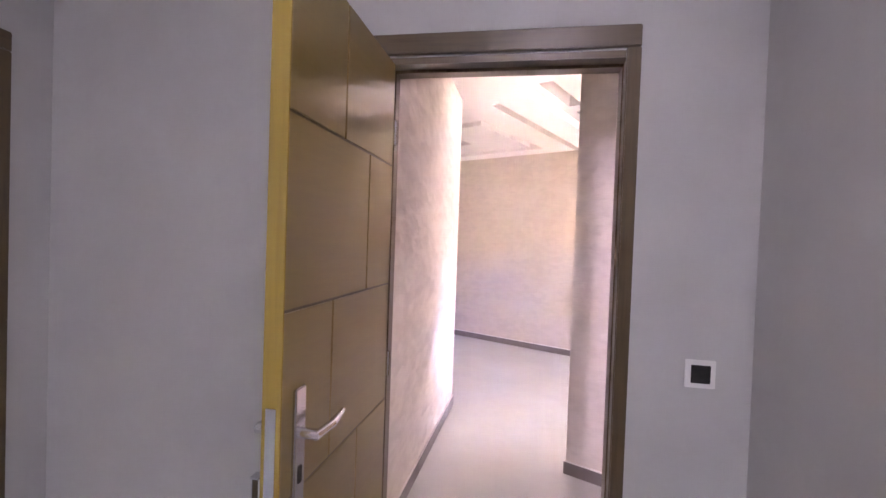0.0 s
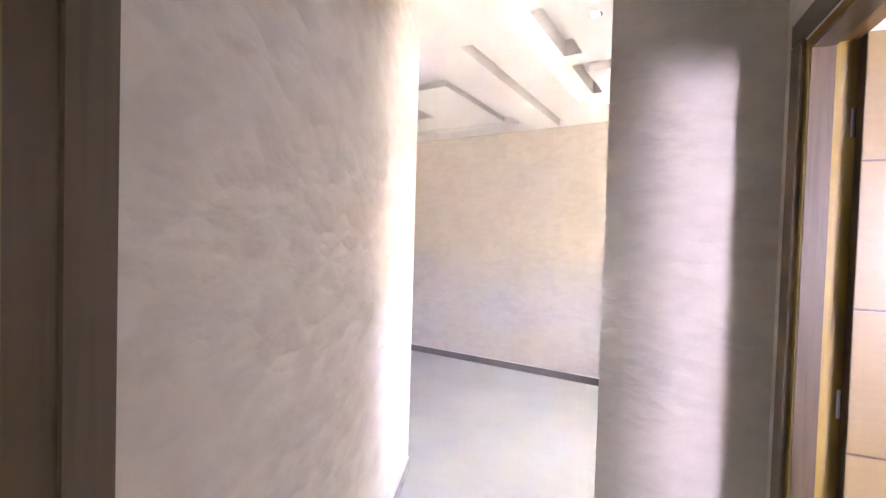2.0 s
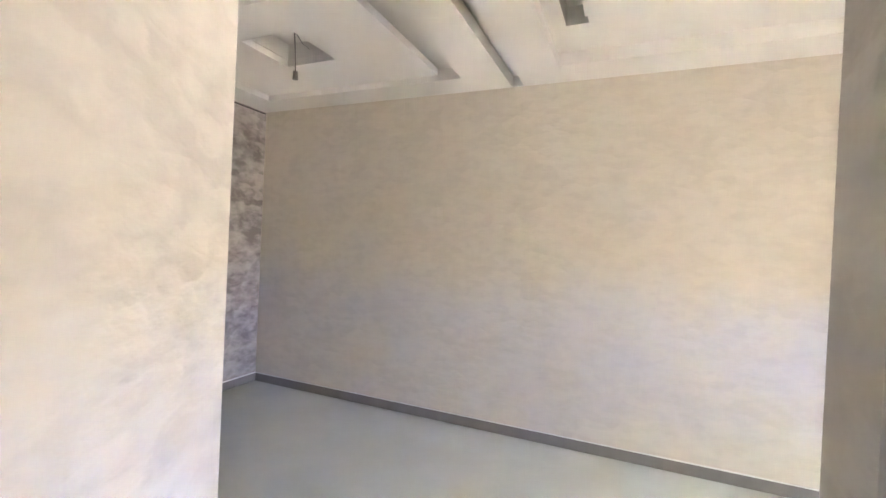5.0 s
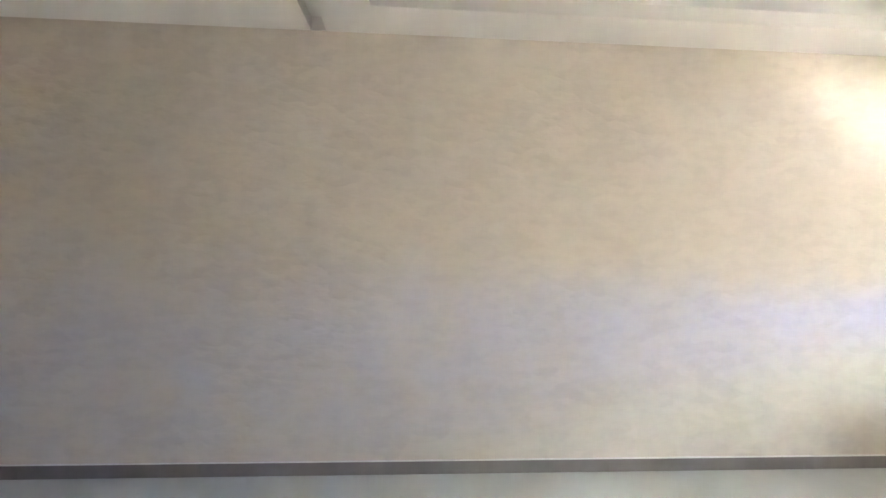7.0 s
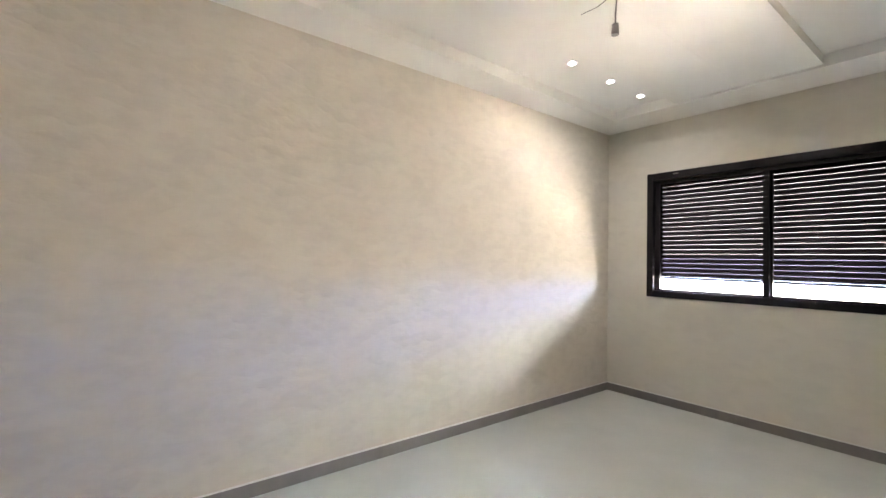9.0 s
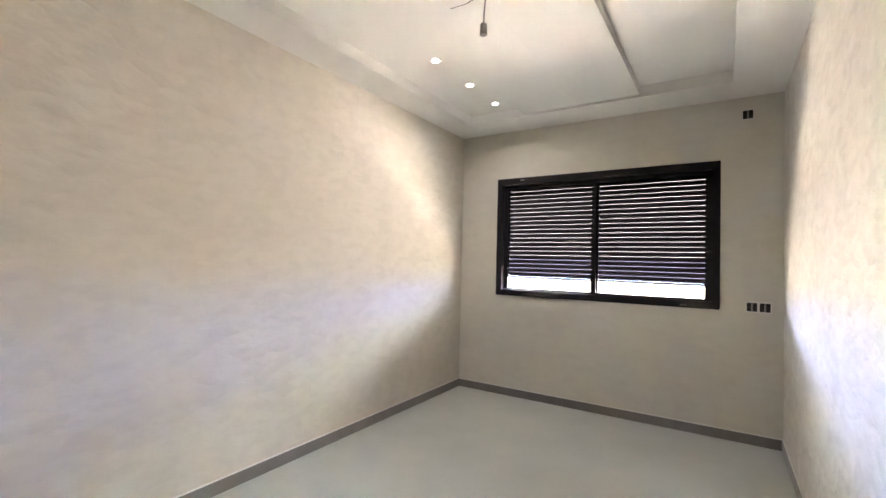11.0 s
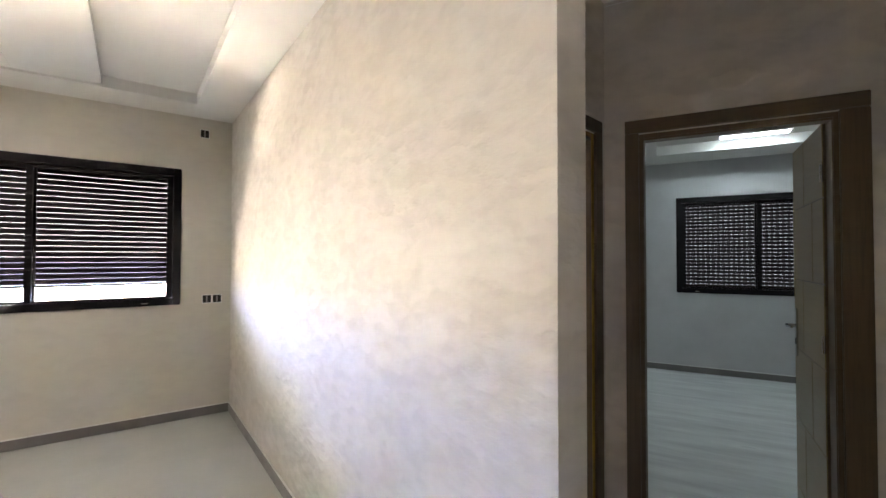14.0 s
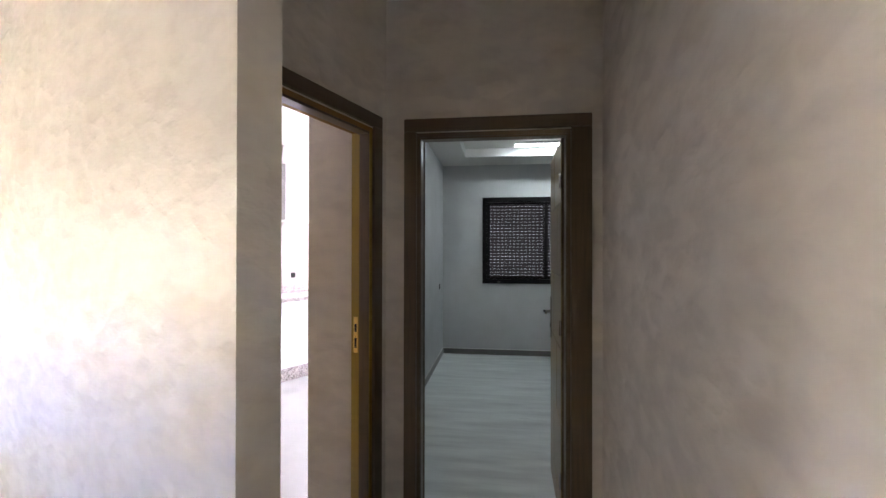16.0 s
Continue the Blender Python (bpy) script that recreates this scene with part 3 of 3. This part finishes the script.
wm = frame_matrix(Vector((0, WY0, 0)), Vector((0, 1, 0)), Vector((-1, 0, 0)))
sliding_window("salon_window", wm, WY1 - WY0, WZ0, WZ1, 0.135, "black aluminium sliding window with two sashes", 0.0018)
bwm = frame_matrix(hall(BW1, BB), -EA, EB)
sliding_window("bedroom_window", bwm, BW1 - BW0, 1.00, 2.205, 0.006, "black aluminium sliding window in the bedroom", 0.0032)

# outdoors, bright and out of focus: glowing panels, ground below the sill, sky above
def backdrop(name, y0, y1, z0, z1, mat, label):
    tagged(mesh_object(name, boxes((1.25, 1.26, y0, y1, z0, z1)), mat), label, "backdrop", kind="structure")


# unseen low panel, added so warm light reaches the ceiling
backdrop("backdrop_low_fill", -5.9, 9.2, -0.90, 0.40, M_LOW_FILL, "unseen glowing panel added to send light up to the ceiling")
backdrop("backdrop_street", -3.5, 0.7, 0.403, 1.147, M_OUT, "bright sunlit street outside")
backdrop("backdrop_sky", -3.5, 0.7, 1.15, 1.42, M_OUT_SKY, "bright hazy sky low over the street")
# unseen side panels, added to brighten both walls close to the window
for y0, y1 in ((-5.9, -3.503), (0.703, 9.2)):
    backdrop("backdrop_side_fill_warm", y0, y1, 0.403, 1.147, M_SIDE_FILL_WARM, "unseen warm glowing panel added to brighten the walls by the window")
    backdrop("backdrop_side_fill_cool", y0, y1, 1.15, 1.42, M_SIDE_FILL_COOL, "unseen cool glowing panel added to brighten the walls by the window")
backdrop("backdrop_high_sky", -5.9, 9.2, 1.423, 2.80, M_OUT_HIGH, "pale sky outside")
# dim glowing panel stands in for daylight behind the bedroom's shutter slits
tagged(mesh_object("backdrop_bedroom_glow", boxes((-2.6, 2.6, BB - 1.22, BB - 1.2, 0.0, 3.4)), M_OUT_DIM, matrix=HM), "dim glowing panel standing in for daylight behind the bedroom shutter", "backdrop", kind="structure")

# unseen slab, added to keep the glowing panels from shining into the kitchen
structure("wall_balcony", boxes((0.271, 1.40, -6.10, -5.95, -1.0, 3.0)), M_KITCHEN_WALL, "unseen blocker keeping the outdoor glow out of the kitchen", "wall")

# kitchen balcony door
kwm = frame_matrix(Vector((KX, KY + 0.16, 0)), Vector((0, 1, 0)), Vector((-1, 0, 0)))
kw = thing("balcony_door", kwm, "black aluminium glazed balcony door of the kitchen", "door")
part("frame_side", boxes((0, 0.05, -0.07, 0.01, 0.08, 2.28)), M_BLACK, kw)
part("frame_side", boxes((0.73, 0.78, -0.07, 0.01, 0.08, 2.28)), M_BLACK, kw)
part("frame_head", boxes((0.05, 0.73, -0.07, 0.01, 2.23, 2.28)), M_BLACK, kw)
part("frame_sill", boxes((0.05, 0.73, -0.07, 0.01, 0.08, 0.13)), M_BLACK, kw)


# ---- things: lamps ----
def spot(x, y, z):
    t = thing("ceiling_spotlight", pose(x, y, z), "small lit recessed LED spotlight with chrome ring", "spotlight", "recessed ceiling spotlights")
    bm = bmesh.new()
    cyl(bm, 0.039, (0, 0, -0.006), (0, 0, 0.0), 28, 0.041)
    ring = part("ring", bm, M_CHROME, t, bevel=0.001)
    bm = bmesh.new()
    cyl(bm, 0.022, (0, 0, -0.0085), (0, 0, -0.0062), 24)
    part("lens", bm, M_LED, t, "glowing white lens")
    return t


ZR = H + 0.085


def spot_lamp(x, y, z):
    d = bpy.data.lights.new("spot_lamp", "AREA")
    d.shape, d.size, d.energy, d.color, d.spread = "DISK", 0.06, 1.3, (1.0, 0.95, 0.88), radians(150)
    ob = new("spot_lamp", d)
    ob.matrix_world = look((x, y, z), (x, y + 0.0001, 0))


for x, y in ((-1.60, -0.676), (-1.095, -0.676), (-0.62, -0.676)):
    spot(x, y, ZR)
    spot_lamp(x, y, ZR - 0.012)
spot(-4.15, -2.05, ZR)
spot_lamp(-4.15, -2.05, ZR - 0.012)


def hanging_bulb_holder(x, y, z, drop, label):
    t = thing("pendant_cable", pose(x, y, z), label, "cable")
    bm = bmesh.new()
    cyl(bm, 0.024, (0, 0, -0.012), (0, 0, 0), 20)
    part("ceiling_hook", bm, M_CABLE, t)
    bm = bmesh.new()
    cyl(bm, 0.004, (0, 0, -0.01), (0.006, 0.012, -drop * 0.5), 8)
    cyl(bm, 0.004, (0.006, 0.012, -drop * 0.5), (0.010, 0.016, -drop + 0.05), 8)
    part("cable", bm, M_CABLE, t)
    bm = bmesh.new()
    cyl(bm, 0.016, (0.010, 0.016, -drop + 0.055), (0.010, 0.016, -drop), 16, 0.019)
    part("socket", bm, M_CABLE, t, "grey bare lamp socket")
    bm = bmesh.new()
    cyl(bm, 0.003, (0, 0, -0.01), (-0.02, 0.10, -0.055), 6)
    cyl(bm, 0.002, (-0.02, 0.10, -0.055), (-0.03, 0.19, -0.06), 6)
    part("loose_wire", bm, M_CABLE, t)
    return t


hanging_bulb_holder(-2.245, -1.41, H + 0.018, 0.225, "bare lamp socket hanging on its cable from the ceiling")
hanging_bulb_holder(-6.27, -0.975, H + 0.20, 0.35, "bare lamp socket hanging in the square ceiling niche")


# ---- things: electric boxes and switches ----
def wall_box(m, n, label):
    """Open flush mounting boxes with a pale rim, a flat dark plate painting the shade inside; local x along the wall, y
    out of it.
    """
    t = thing("socket_box", m, label, "socket box")
    for i in range(n):
        x = (i - (n - 1) / 2) * 0.083
        part("rim", boxes((x - 0.040, x + 0.040, 0.0, 0.003, 0.034, 0.040), (x - 0.040, x + 0.040, 0.0, 0.003, -0.040, -0.034), (x - 0.040, x - 0.034, 0.0, 0.003, -0.034, 0.034), (x + 0.034, x + 0.040, 0.0, 0.003, -0.034, 0.034)), M_WHITEPL, t)
        hole = part("box", boxes((x - 0.034, x + 0.034, 0.0, 0.0012, -0.034, 0.034)), M_DARKHOLE, t, "open mounting box, its inside shade painted as a flat dark plate")
        part("bracket", boxes((x - 0.006, x + 0.006, 0.0012, 0.003, -0.034, 0.034)), M_CABLE, hole)
    return t


xm, ym = Vector((1, 0, 0)), Vector((0, 1, 0))
wall_box(frame_matrix(Vector((0, -2.582, 2.570)), ym, -xm), 1, "single open socket box high on the window wall")
wall_box(frame_matrix(Vector((0, -2.656, 1.056)), ym, -xm), 2, "double open socket box beside the window")
wall_box(frame_matrix(Vector((X_END, -0.61, 1.526)), -ym, xm), 2, "double open socket box on the grey feature wall")
wall_box(frame_matrix(Vector((X_END, -0.585, 0.546)), -ym, xm), 2, "low double open socket box on the grey feature wall")

sw = thing("light_switch", frame_matrix(hall(1.097, -0.104, 1.097), EA, -EB), "white light switch plate with a dark rocker by the door", "switch")
part("plate", boxes((-0.042, 0.042, 0.0, 0.008, -0.042, 0.042)), M_WHITEPL, sw, bevel=0.002)
part("rocker", boxes((-0.027, 0.027, 0.008, 0.011, -0.027, 0.027)), M_DARKHOLE, sw, "dark grey rocker", bevel=0.001)

bs = thing("bedroom_socket", frame_matrix(hall(BA1, -3.55, 0.98), -EB, -EA), "small dark wall socket in the bedroom", "socket")
part("plate", boxes((-0.035, 0.035, 0.0, 0.006, -0.035, 0.035)), M_DARKHOLE, bs, bevel=0.002)

# the second batten is unseen, added so the open leaf shades the wall
for k, (a, b) in enumerate(((-0.05, -3.16), (0.84, -1.70))):
    lp = thing("ceiling_light", HM @ pose(a, b, 2.768), "slim lit LED batten on the bedroom ceiling, the nearer one an added fill", "ceiling light", "bedroom ceiling lights")
    part("housing", boxes((-0.32, 0.32, -0.06, 0.06, -0.022, 0.0)), M_WHITEPL, lp, bevel=0.004)
    part("diffuser", boxes((-0.30, 0.30, -0.045, 0.045, -0.028, -0.0225)), M_FILL_LED if k else M_PANEL_LED, lp, "softly glowing diffuser")


# ---- things: kitchen seen through its doorway ----
cx0 = -0.53
for i in range(4):
    y0 = -6.30 + i * 0.62
    cab = thing("base_cabinet", pose(cx0, y0, 0), "glossy white kitchen base cabinet with plain door", "cabinet", "kitchen base cabinets")
    part("body", boxes((0.02, 0.59, 0.0, 0.618, 0.14, 0.885)), M_LAC, cab)
    part("door", boxes((0.0, 0.0185, 0.003, 0.615, 0.145, 0.88)), M_LAC, cab, bevel=0.002)
hood = thing("wall_cupboard", pose(KX - 0.35, -6.15, 1.82), "pale kitchen wall cupboard over the worktop", "cupboard")
part("body", boxes((0.019, 0.348, 0.0, 0.60, 0.0, 0.66)), M_LAC, hood)
part("door", boxes((0.0, 0.018, 0.002, 0.598, 0.003, 0.657)), M_LAC, hood, bevel=0.002)
ks = thing("kitchen_socket", frame_matrix(Vector((KX, -5.92, 1.14)), Vector((0, 1, 0)), Vector((-1, 0, 0))), "dark open socket box above the kitchen worktop", "socket box")
part("box", boxes((-0.034, 0.034, 0.0, 0.004, -0.034, 0.034)), M_DARKHOLE, ks)
pl = tagged(mesh_object("granite_plinth", boxes((cx0 + 0.01, cx0 + 0.05, -6.30, -3.35, 0.0, 0.138)), M_GRANITE), "speckled pink-grey granite plinth under the cabinets", "plinth")
ct = tagged(mesh_object("worktop", boxes((cx0 - 0.03, KX - 0.002, -6.32, -3.35, 0.887, 0.925)), M_GRANITE, 0.004), "speckled granite kitchen worktop", "worktop")
tagged(mesh_object("splashback", boxes((KX - 0.022, KX - 0.002, -6.32, -3.35, 0.926, 1.012)), M_GRANITE), "low speckled granite splashback strip", "splashback")
